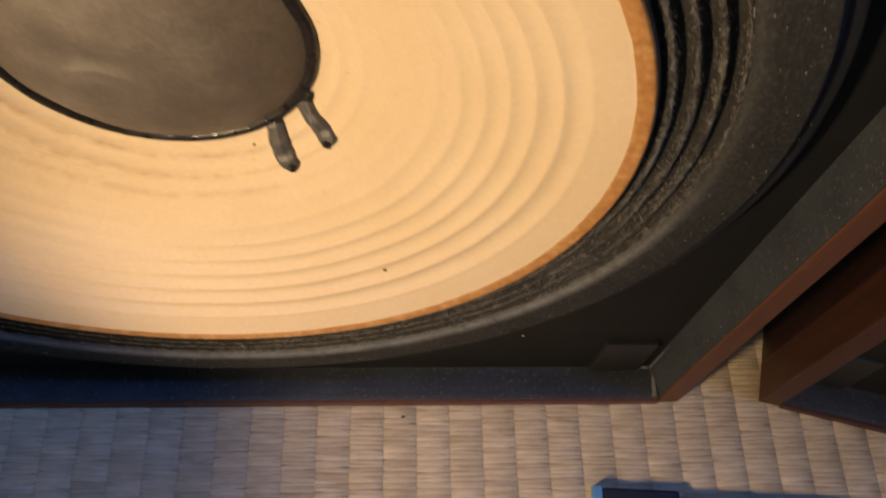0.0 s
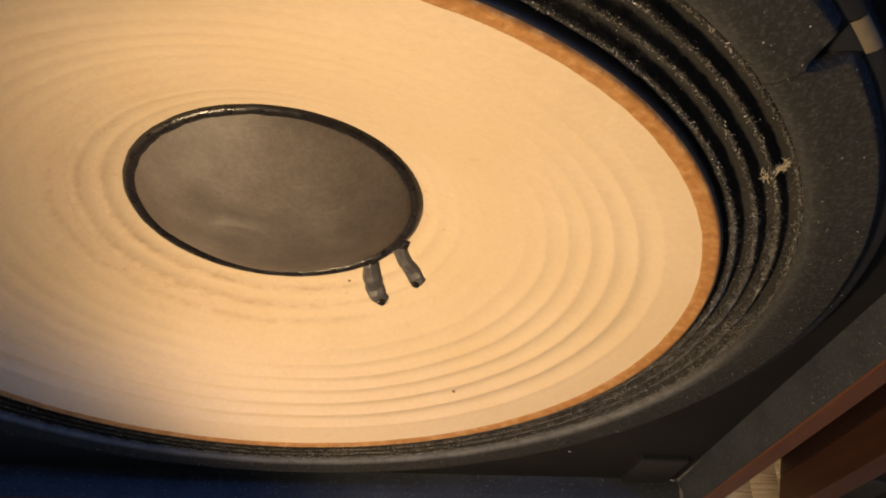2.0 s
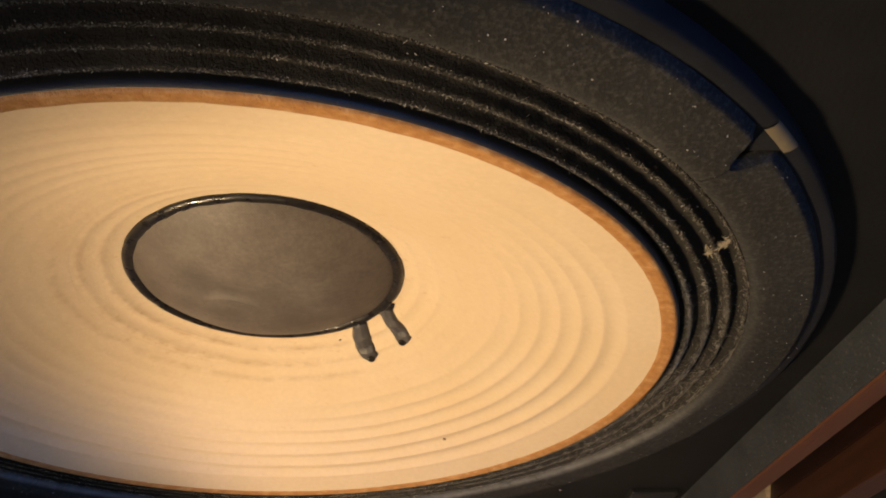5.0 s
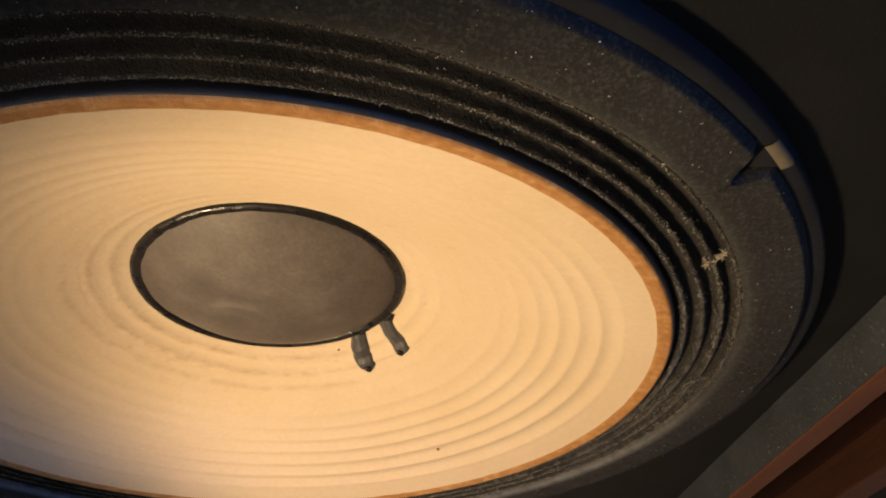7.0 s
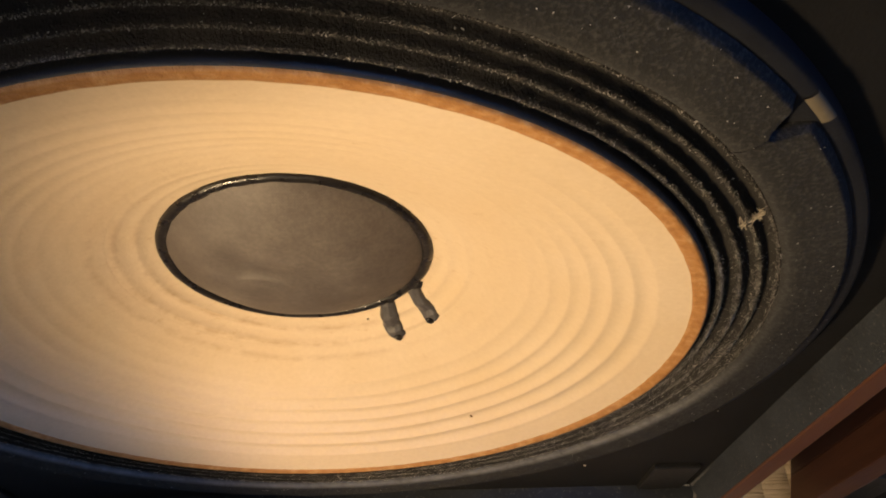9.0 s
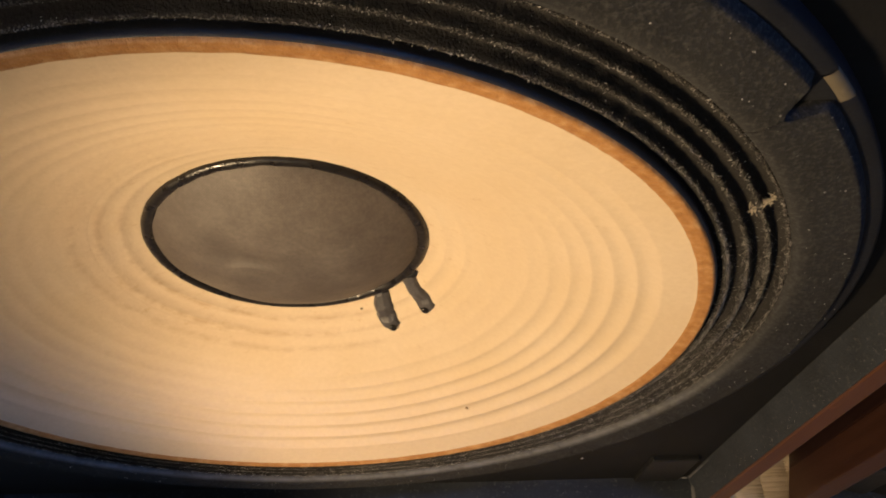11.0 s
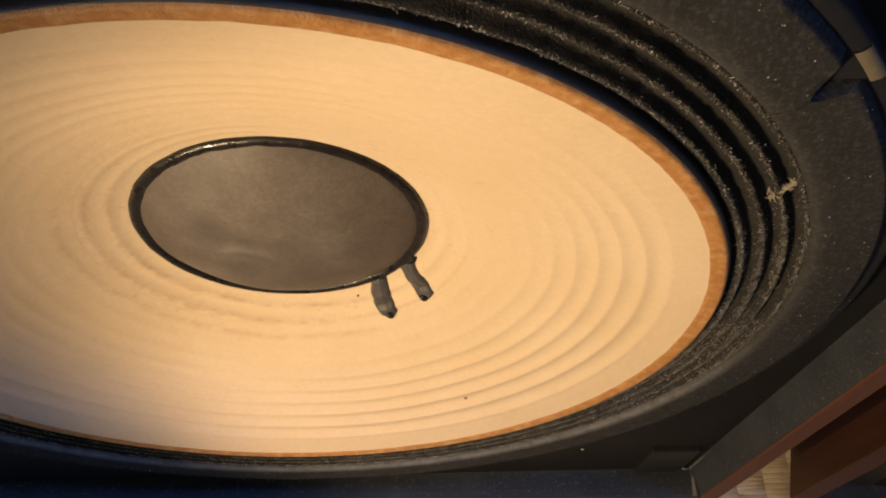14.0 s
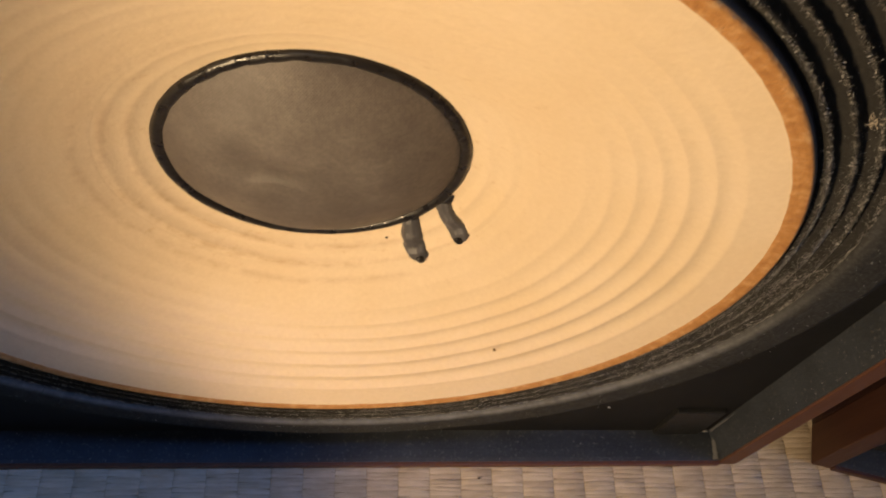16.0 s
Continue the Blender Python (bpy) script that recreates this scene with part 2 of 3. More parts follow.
EDGEWOOD = wood("brown_edge_veneer", (0.078, 0.028, 0.0125), (0.125, 0.048, 0.021), 0.5, 2)
# the brown edge veneer with its colours about halved, for the second loudspeaker
DARKEDGE = wood("edge_veneer_darkened", (0.040, 0.015, 0.009), (0.066, 0.026, 0.015), 0.5, 2)
RUSH, MATBASE = tatami_rush(), tatami_far()
PLASTER, CEILING = plaster("sand_plaster", (0.62, 0.56, 0.46)), plaster("pale_ceiling_board", (0.68, 0.63, 0.54))
LEAD = felt("tarnished_black_lead", (0.066, 0.061, 0.062), 300, 0.0005, 0.38, 0.4, 0.6)
TAPE = felt("tan_paper_tape", (0.13, 0.110, 0.080), 900, 0.0001, 0.8, 0.1)
SKIRT = felt("black_doped_cloth", (0.030, 0.031, 0.034), 900, 0.0002, 0.42, 0.1, 0.5)
LINT = felt("pale_lint", (0.56, 0.49, 0.38), 1500, 0.0001, 0.9, 0.2)
FUZZ = fibre()
CRUMB = felt("dark_crumb", (0.05, 0.035, 0.02), 1500, 0.0001, 0.8, 0.1)
BROWN_CRUMB = felt("light_brown_crumb", (0.36, 0.235, 0.125), 1500, 0.0001, 0.8, 0.1)
DUST = felt("pale_dust", (0.55, 0.53, 0.50), 1500, 0.0001, 0.8, 0.1)
SCUFF = felt("scuffed_paint", (0.095, 0.095, 0.10), 1200, 0.0003, 0.6, 0.5, 0.5)
NAVY = felt("navy_cloth", (0.012, 0.016, 0.035), 900, 0.0003, 0.75, 0.05)
SKYBLUE = felt("light_blue_paper", (0.10, 0.26, 0.50), 900, 0.0001, 0.6, 0.05)
DUSKY = felt("dusky_pink_card", (0.20, 0.10, 0.075), 900, 0.0001, 0.7, 0.05)
JOINERY = wood("window_joinery", (0.20, 0.12, 0.06), (0.34, 0.22, 0.12), 0.5, 2)

# ---- mesh helpers ----


def part(name, bm, mat, parent=None, label="", smooth=True):
    me = bpy.data.meshes.new(name)
    bm.to_mesh(me)
    bm.free()
    me.materials.append(mat)
    if smooth:
        me.polygons.foreach_set("use_smooth", [True] * len(me.polygons))
    ob = new(name, me)
    ob.parent = parent
    if label:
        ob["label"] = label
    return ob


def grid_mesh(pts, closed_u=False):
    """A sheet from rows of points; closed_u joins the last row to the first."""
    bm = bmesh.new()
    vs = [[bm.verts.new(p) for p in row] for row in pts]
    n = len(vs)
    for i in range(n if closed_u else n - 1):
        a, b = vs[i], vs[(i + 1) % n]
        for j in range(len(a) - 1):
            bm.faces.new((a[j], a[j + 1], b[j + 1], b[j]))
    return bm


def lathe(profile, n, a0=0.0, a1=360.0, wobble=None):
    """Turn (radius, depth) rows round the woofer's axis, which runs along y."""
    full = a1 - a0 >= 360
    rows = []
    for i in range(n if full else n + 1):
        a = radians(a0 + (a1 - a0) * i / n)
        row = []
        for r, y in profile:
            if wobble:
                r, y = wobble(r, y, a)
            row.append((r * math.cos(a), y, r * math.sin(a)))
        rows.append(row)
    return grid_mesh(rows, full)


def box(bm, x0, x1, y0, y1, z0, z1, bevel=0.0):
    vs = [bm.verts.new((x, y, z)) for x in (x0, x1) for y in (y0, y1) for z in (z0, z1)]
    fs = [bm.faces.new([vs[i] for i in f]) for f in ((0, 1, 3, 2), (4, 6, 7, 5), (0, 4, 5, 1), (2, 3, 7, 6), (0, 2, 6, 4), (1, 5, 7, 3))]
    if bevel:
        es = list({e for f in fs for e in f.edges})
        bmesh.ops.bevel(bm, geom=es, offset=bevel, segments=2, affect="EDGES", profile=0.6)
    return bm


def boxed(*dims, bevel=0.0):
    bm = box(bmesh.new(), *dims, bevel=bevel)
    bmesh.ops.recalc_face_normals(bm, faces=bm.faces)
    return bm


def prism(outline, y0, y1, bevel=0.0):
    """Extrude an outline in x and z from depth y0 to y1."""
    bm = bmesh.new()
    front = [bm.verts.new((x, y0, z)) for x, z in outline]
    back = [bm.verts.new((x, y1, z)) for x, z in outline]
    n = len(outline)
    bm.faces.new(front), bm.faces.new(back[::-1])
    for i in range(n):
        bm.faces.new((front[i], back[i], back[(i + 1) % n], front[(i + 1) % n]))
    bmesh.ops.recalc_face_normals(bm, faces=bm.faces)
    if bevel:
        bmesh.ops.bevel(bm, geom=[e for e in bm.edges], offset=bevel, segments=2, affect="EDGES", profile=0.6)
    return bm


# ---- room ----
X0, X1, Y0, Y1, ZC = -1.8, 0.78, -2.4, 0.6, 2.4


def structure(name, bm, mat, label, category):
    return tagged(part(name, bm, mat, None, "", False), label, category, "", "structure")


floor = structure("floor", boxed(X0, X1, Y0, Y1, -0.06, -0.0012), MATBASE, "woven rush tatami floor mat, straw yellow and worn", "tatami floor")
structure("ceiling", boxed(X0, X1, Y0, Y1, ZC, ZC + 0.06), CEILING, "plain pale board ceiling", "ceiling")
structure("wall_north", boxed(X0, X1, Y1, Y1 + 0.1, -0.06, ZC), PLASTER, "plain sand plaster wall", "wall")
# unseen window opening, added to go with the fill lamp
SX0, SX1, SZ0, SZ1 = -0.95, 0.55, 0.95, 1.95
south = bmesh.new()
for x0, x1, z0, z1 in ((X0, SX0, -0.06, ZC), (SX1, X1, -0.06, ZC), (SX0, SX1, -0.06, SZ0), (SX0, SX1, SZ1, ZC)):
    box(south, x0, x1, Y0 - 0.1, Y0, z0, z1)
bmesh.ops.recalc_face_normals(south, faces=south.faces)
structure("wall_south", south, PLASTER, "plain sand plaster wall with a wide opening added for fill light", "wall")
ledge = structure("fill_window", boxed(SX0, SX1, Y0 - 0.08, Y0 - 0.02, SZ0, SZ0 + 0.04), JOINERY, "wide brown wooden frame of an added, unseen window for fill light", "window")
for x0, x1, z0, z1 in ((SX0, SX1, SZ1 - 0.04, SZ1), (SX0, SX0 + 0.04, SZ0 + 0.04, SZ1 - 0.04), (SX1 - 0.04, SX1, SZ0 + 0.04, SZ1 - 0.04)):
    part("window_frame", boxed(x0, x1, Y0 - 0.08, Y0 - 0.02, z0, z1), JOINERY, ledge, "", False)
structure("wall_west", boxed(X0 - 0.1, X0, Y0 - 0.1, Y1 + 0.1, -0.06, ZC), PLASTER, "plain sand plaster wall", "wall")
WY0, WY1, WZ0, WZ1 = -0.29, 0.07, 1.5, 2.25
east = bmesh.new()
for y0, y1, z0, z1 in ((Y0 - 0.1, WY0, -0.06, ZC), (WY1, Y1 + 0.1, -0.06, ZC), (WY0, WY1, -0.06, WZ0), (WY0, WY1, WZ1, ZC)):
    box(east, X1, X1 + 0.1, y0, y1, z0, z1)
bmesh.ops.recalc_face_normals(east, faces=east.faces)
structure("wall_east", east, PLASTER, "plain sand plaster wall with a window opening", "wall")
sill = structure("window_1", boxed(X1 + 0.02, X1 + 0.08, WY0, WY1, WZ0, WZ0 + 0.04), JOINERY, "brown wooden window frame in the plaster wall", "window")
for y0, y1, z0, z1 in ((WY0, WY1, WZ1 - 0.04, WZ1), (WY0, WY0 + 0.04, WZ0 + 0.04, WZ1 - 0.04), (WY1 - 0.04, WY1, WZ0 + 0.04, WZ1 - 0.04)):
    part("window_frame", boxed(X1 + 0.02, X1 + 0.08, y0, y1, z0, z1), JOINERY, sill, "", False)

# ---- loudspeaker cabinets ----
W, TALL, DEEP, H = 0.1543, 0.52, 0.28, 0.1519
SIDE, FOOT, RECESS = 0.0075, 0.0036, 0.0125


def holed_board(hole):
    """The baffle board, cut out round the woofer's axis."""
    if not hole:
        return boxed(-0.146, 0.146, RECESS, RECESS + 0.018, FOOT, TALL - FOOT)
    z0, z1 = FOOT - H, TALL - FOOT - H
    angles = sorted([math.tau * i / 120 for i in range(120)] + [math.atan2(z, x) % math.tau for x in (-0.146, 0.146) for z in (z0, z1)])
    rows = []
    for a in angles:
        c, d = math.cos(a), math.sin(a)
        far = min(0.146 / max(abs(c), 1e-9), (z1 if d > 0 else -z0) / max(abs(d), 1e-9))
        rows.append([(r * c, y, H + r * d) for r, y in ((hole, RECESS), (far, RECESS), (far, RECESS + 0.018), (hole, RECESS + 0.018), (hole, RECESS))])
    bm = grid_mesh(rows, True)
    bmesh.ops.recalc_face_normals(bm, faces=bm.faces)
    return bm


def cabinet(name, label, woofer_hole=True, edging=None):
    """Wooden cabinet whose black baffle lies in a shallow recess; its origin is the middle of the front foot edge."""
    root = tagged(new(name), label, "loudspeaker", "pair of loudspeakers")
    core = 0.018
    for s in (-1, 1):
        xs = sorted((s * W, s * (W - core)))
        part("side_panel", boxed(xs[0], xs[1], 0.016, DEEP, 0, TALL, bevel=0.0008), WALNUT, root, "red-brown veneered side panel", False)
        # front lipping: veneered edge outside, black-painted wall inside
        lip = [(s * W, 0.0), (s * (W - SIDE), 0.0), (s * (W - SIDE), TALL), (s * W, TALL)]
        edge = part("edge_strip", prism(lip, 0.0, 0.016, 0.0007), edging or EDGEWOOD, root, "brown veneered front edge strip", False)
        x_out, x_in = s * (W - SIDE), s * 0.1445
        rows = []
        for k in range(7):
            u = k / 6
            y = 0.0006 + (RECESS + 0.003 - 0.0006) * u
            x = x_out + (x_in - x_out) * min(1, u * 1.15)
            rows.append([(x - s * 0.0004, y, FOOT + (TALL - 2 * FOOT) * j / 24) for j in range(25)])
        rows.append([(s * (W - 0.002), p[1], p[2]) for p in rows[-1]])
        rows.append([(s * (W - 0.002), 0.0012, p[2]) for p in rows[0]])
        bm = grid_mesh(rows, True)
        bmesh.ops.recalc_face_normals(bm, faces=bm.faces)
        part("frame_lining", bm, LINING, edge, "matt black painted inner face of the frame", False)
    part("top_panel", boxed(-W + core, W - core, 0.016, DEEP, TALL - core, TALL, bevel=0.0008), WALNUT, root, "", False)
    part("bottom_panel", boxed(-W + core, W - core, 0.016, DEEP, 0, core, bevel=0.0008), WALNUT, root, "", False)
    part("back_panel", boxed(-W + core, W - core, DEEP - 0.014, DEEP - 0.002, core, TALL - core), WALNUT, root, "", False)
    for z0, z1, s in ((0.0, FOOT, 1), (TALL - FOOT, TALL, -1)):
        strip = part("edge_strip", boxed(-W + SIDE, W - SIDE, -0.0007, 0.016, z0, z1, bevel=0.0006), edging or EDGEWOOD, root, "", False)
        zin = z1 if s > 0 else z0
        wall = [[(-0.146 + 0.292 * i / 30, y, zin + s * (0.0003 + 0.0004 * math.sin(k * 0.9)) * (1 if k < 6 else -2)) for i in range(31)] for k, y in enumerate((0.0007, 0.002, 0.005, 0.008, 0.011, 0.0155, 0.0155, 0.0007))]
        bm = grid_mesh(wall, True)
        bmesh.ops.recalc_face_normals(bm, faces=bm.faces)
        part("frame_lining", bm, LINING, strip, "", False)
    part("baffle", holed_board(0.118 if woofer_hole else 0.0), BAFFLE, root, "black painted recessed baffle board", False)
    for x in (-0.1325, 0.1325):
        part("grille_pad", prism([(x - 0.0108, 0.0045), (x + 0.0072, 0.0045), (x + 0.0072, 0.0333), (x - 0.0108, 0.0333)], RECESS - 0.0020, RECESS + 0.001, 0.0007), PAD, root, "", False)
    return root


speaker = cabinet("loudspeaker", "walnut-veneered loudspeaker with a cream ribbed woofer, standing on tatami")
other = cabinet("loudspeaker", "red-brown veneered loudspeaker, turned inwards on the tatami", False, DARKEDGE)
TOE = -14.5
corner = Vector((0.1846, 0.0, 0))
turn = pose(0, 0, 0, 0, 0, TOE)
other.matrix_basis = Matrix.Translation(corner - turn @ Vector((-W, 0, 0))) @ turn

# ---- woofer ----
flange_profile = [(0.098, 0.034), (0.1135, 0.0150), (0.1150, 0.0112), (0.1240, 0.0092), (0.1278, 0.0079), (0.1308, 0.0078), (0.1314, 0.0081), (0.1317, 0.0089), (0.1319, 0.0126)]
woofer = part("woofer", lathe(flange_profile, 192), FLANGE, speaker, "cream paper cone woofer with black cloth edge")
woofer.location = (0, 0, H)

RIBS = [0.0360, 0.0402, 0.0452, 0.0500, 0.0550, 0.0600, 0.0648, 0.0695, 0.0741, 0.0789, 0.0840, 0.0893]
RISE = [0.0004, 0.0005, 0.00025, 0.00016, 0.0002, 0.00026, 0.00034, 0.0004, 0.00044, 0.0005, 0.0005]
BED = np.polyfit([0.036, 0.0485, 0.066, 0.080, 0.084, 0.1], [0.0355, 0.0290, 0.0203, 0.0134, 0.0117, 0.0063], 3)


def cone_depth(r, a=0.0):
    y = float(np.polyval(BED, r))
    w = noise.noise((math.cos(a) * 2.2, math.sin(a) * 2.2, r * 60)) * 0.0005
    q = r + w
    press = 0.35 + 1.1 * (0.5 + 0.5 * math.cos(a + radians(78))) ** 1.5
    press *= 0.75 if r < 0.047 else 0.45 + 0.55 * min(1.0, max(0.0, (r - 0.056) / 0.010))
    for r0, r1, h in zip(RIBS, RIBS[1:], RISE):
        y -= 0.22 * h * press * math.exp(-((q - r1) / 0.0009) ** 2)
        if r0 <= q < r1:
            u = (q - r0) / (r1 - r0)
            y += h * press * (0.45 * (1 - abs(2 * u - 1) ** 2) + 0.5 * (0.5 - 0.5 * math.cos(2 * math.pi * u)))
    return y + 0.00012 * noise.noise((math.cos(a) * r * 160, math.sin(a) * r * 160, 3.0))


radii = [0.034 + 0.0641 * i / 270 for i in range(271)]
cone = part("cone", lathe([(r, 0.0) for r in radii], 288, wobble=lambda r, y, a: (r, cone_depth(r, a))), CONE, woofer, "cream paper cone with concentric ribs")


def edge_wobble(r, y, a):
    """The glue reaches further in over the upper side of the cone, with a ragged inner edge."""
    k = max(0.0, 1 - (r - 0.0969) / 0.0019)
    reach = (0.5 + 0.5 * math.cos(a - radians(70))) ** 0.9
    ragged = 0.00016 * noise.noise((math.cos(a) * 24, math.sin(a) * 24, 1.0)) + 0.00012 * noise.noise((math.cos(a) * 90, math.sin(a) * 90, 1.0))
    q = r + (0.0005 - 0.0016 * reach + ragged) * k
    if k > 0.25:
        y = cone_depth(q, a) + (0.0003 if k > 0.9 else -0.00018)
    return q, y + noise.noise((math.cos(a) * 40, math.sin(a) * 40, r * 400)) * 0.00006


edge_profile = [(0.0969, 0.0), (0.0971, 0.0), (0.0978, 0.0), (0.0983, 0.0064), (0.0989, 0.0061), (0.0995, 0.0063), (0.0999, 0.0069)]
part("edge_band", lathe(edge_profile, 288, wobble=edge_wobble), EDGE, cone, "amber glued rim of the cone")
part("rim_skirt", lathe([(0.0996, 0.0066), (0.0999, 0.0066), (0.1002, 0.0073), (0.1004, 0.0083), (0.1006, 0.0096), (0.1007, 0.0112)], 288), SKIRT, cone, "black doped cloth at the cone's rim")


def roll_depth(r):
    """Cloth rolls between the cone's rim and the gasket."""
    c = math.cos(2 * math.pi * (r - 0.1023) / 0.0040)
    return 0.0094 - 0.0020 * (1 + c) / 2


def roll_wobble(r, y, a):
    return r + 0.00025 * noise.noise((math.cos(a) * 5, math.sin(a) * 5, r * 90)), y + 0.00028 * noise.noise((math.cos(a) * 46, math.sin(a) * 46, r * 420)) + 0.00012 * noise.noise((math.cos(a) * 150, math.sin(a) * 150, r * 1500))


part("surround", lathe([(0.1003 + 0.0157 * i / 96, roll_depth(0.1003 + 0.0157 * i / 96)) for i in range(97)], 640, wobble=roll_wobble), CLOTH, woofer, "dusty black pleated cloth surround")

# short fibres standing on the cloth
fuzz_v, fuzz_f = [], []
frng = random.Random(23)
for k in range(170000):
    low = k >= 45000
    a = radians(frng.uniform(-125, 30)) if low else frng.uniform(0, math.tau)
    crest = 0.1023 + 0.0040 * frng.randint(0, 3)
    if low and frng.random() > min(1.0, 1.6 * math.sin(math.pi * (math.degrees(a) + 125) / 155)):
        continue
    r = crest + frng.gauss(0, 0.00026) if not low and frng.random() < 0.93 else crest + frng.gauss(0, 0.0007 + 0.0016 * min(1.0, max(0.0, (5 - math.degrees(a)) / 50)))
    if not 0.1006 < r < 0.1154:
        continue
    p = Vector((r * math.cos(a), roll_depth(r) + 0.00003, r * math.sin(a)))
    d = Vector((frng.uniform(-1, 1), frng.uniform(-0.8, -0.05), frng.uniform(-1, 1))).normalized()
    thick = frng.uniform(0.00003, 0.00006) if low else frng.uniform(0.00003, 0.00007)
    w = d.cross(Vector((frng.uniform(-1, 1), 0.3, frng.uniform(-1, 1)))).normalized() * thick
    ln = frng.uniform(0.00014, 0.00034) * (2.0 if frng.random() < 0.03 else 1)
    bend = Vector((frng.uniform(-1, 1), frng.uniform(-0.4, 0.6), frng.uniform(-1, 1))) * ln * 0.5
    n = len(fuzz_v)
    for q in (p, p + d * ln * 0.55, p + d * ln + bend):
        fuzz_v += [tuple(q - w), tuple(q + w)]
    fuzz_f += [(n, n + 1, n + 3, n + 2), (n + 2, n + 3, n + 5, n + 4)]
fuzz_me = bpy.data.meshes.new("cloth_fuzz")
fuzz_me.from_pydata(fuzz_v, [], fuzz_f)
fuzz_me.materials.append(FUZZ)
fuzz = new("cloth_fuzz", fuzz_me)
fuzz.parent = woofer
tagged(fuzz, "pale fibres and dust on the cloth surround", "", "", "stuff")

# gasket in four quarters; the joint at the upper side is notched open
JOINTS = (43.3, 135.0, 225.0, 313.9)
gasket_profile = [(0.1148, 0.0126), (0.1146, 0.0095), (0.1147, 0.0075), (0.1152, 0.0066), (0.1163, 0.0060), (0.1190, 0.0057), (0.1215, 0.0057), (0.1240, 0.0057), (0.1263, 0.0058), (0.1267, 0.0058), (0.1270, 0.0060), (0.1275, 0.0066), (0.1281, 0.0075), (0.1284, 0.0083), (0.1284, 0.0088)]


def gasket_wobble(r, y, a):
    d = (math.degrees(a) - JOINTS[0] + 180) % 360 - 180
    span = 2.4 if d > 0 else 1.3
    if abs(d) < span:
        r = min(r, 0.1210 + (abs(d) / span) ** 1.7 * 0.0078)
    return r, y + 0.00012 * noise.noise((math.cos(a) * 22, math.sin(a) * 22, r * 160)) + 0.00006 * noise.noise((math.cos(a) * 90, math.sin(a) * 90, r * 800))


for i, a0 in enumerate(JOINTS):
    a1 = JOINTS[(i + 1) % 4] + (360 if i == 3 else 0)
    part("gasket_segment", lathe(gasket_profile, 320, a0 + 0.04, a1 - 0.04, gasket_wobble), GASKET, woofer, "charcoal felt gasket segment")
part("tape_patch", lathe([(0.1287, 0.0080), (0.1288, 0.0074), (0.1300, 0.0072), (0.1311, 0.0074), (0.1313, 0.0080)], 8, 41.6, 45.0), TAPE, woofer, "tan paper patch on the flange")

# centre cap


def cap_wobble(r, y, a):
    x, z = r * math.cos(a), r * math.sin(a)
    dent = 0.0020 * math.exp(-(((x + 0.010) / 0.0085) ** 2 + ((z - 0.004) / 0.0048) ** 2))
    fold = 0.0004 * math.exp(-((z + 0.0005 - 0.0012 * math.sin((x + 0.016) * 260)) / 0.0009) ** 2 - ((x + 0.009) / 0.006) ** 2)
    return r, y + dent - fold + 0.0003 * noise.noise((x * 70, z * 70, 5.0))


cap_profile = [(0.0333 * i / 60 + 1e-5, 0.0353 - 0.0088 * (1 - (i / 60) ** 2.7)) for i in range(61)]
cap = part("dust_cap", lathe(cap_profile, 128, wobble=cap_wobble), CAP, woofer, "brown-grey woven domed dust cap, slightly dented")


def ring_wobble(r, y, a):
    w = noise.noise((math.cos(a) * 9, math.sin(a) * 9, 2.0)) * 0.00035
    return r + (w if r < 0.0345 else w * 0.4), y


ring_profile = [(0.0327, 0.0358), (0.0330, 0.0350), (0.0337, 0.0345), (0.0347, 0.0344), (0.0354, 0.0347), (0.0358, 0.0352), (0.0360, 0.0361)]
part("glue_ring", lathe(ring_profile, 192, wobble=ring_wobble), GLUE, cap, "glossy black glue ring")


def lead(root, tip, seed):
    """A short flat braided lead, glued down on the cone and ending in a dark blob."""
    ax, az = root
    bx, bz = tip
    dx, dz = bx - ax, bz - az
    ln = math.hypot(dx, dz)
    nx, nz = -dz / ln, dx / ln
    rows = []
    for i in range(25):
        u = i / 24
        half = (0.0026 if seed < 2 else 0.0022) + 0.0004 * math.sin(u * 3.1) + 0.0005 * noise.noise((u * 5, seed, 0)) + (0.0004 if u > 0.7 else 0)
        if u > 0.93:
            half *= 1 - ((u - 0.93) / 0.09) ** 2 * 0.8
        sway = 0.0007 * math.sin(u * 5 + seed)
        cx, cz = ax + dx * u + nx * sway, az + dz * u + nz * sway
        r = math.hypot(cx, cz)
        lift = 0.0007 + 0.0011 * math.sin(math.pi * min(1, u * 1.15)) + (0.0007 if u > 0.75 else 0)
        row = []
        for j in range(13):
            v = -1 + 2 * j / 12
            hgt = lift * (1 - abs(v) ** 3) + 0.00012 * math.sin(v * 9 + seed) + 0.00012 * noise.noise((u * 14, v * 4, seed))
            row.append((cx + nx * half * v, cone_depth(r) - hgt + (0.0006 if abs(v) > 0.95 else 0), cz + nz * half * v))
        rows.append(row)
    bm = grid_mesh(rows)
    return bm


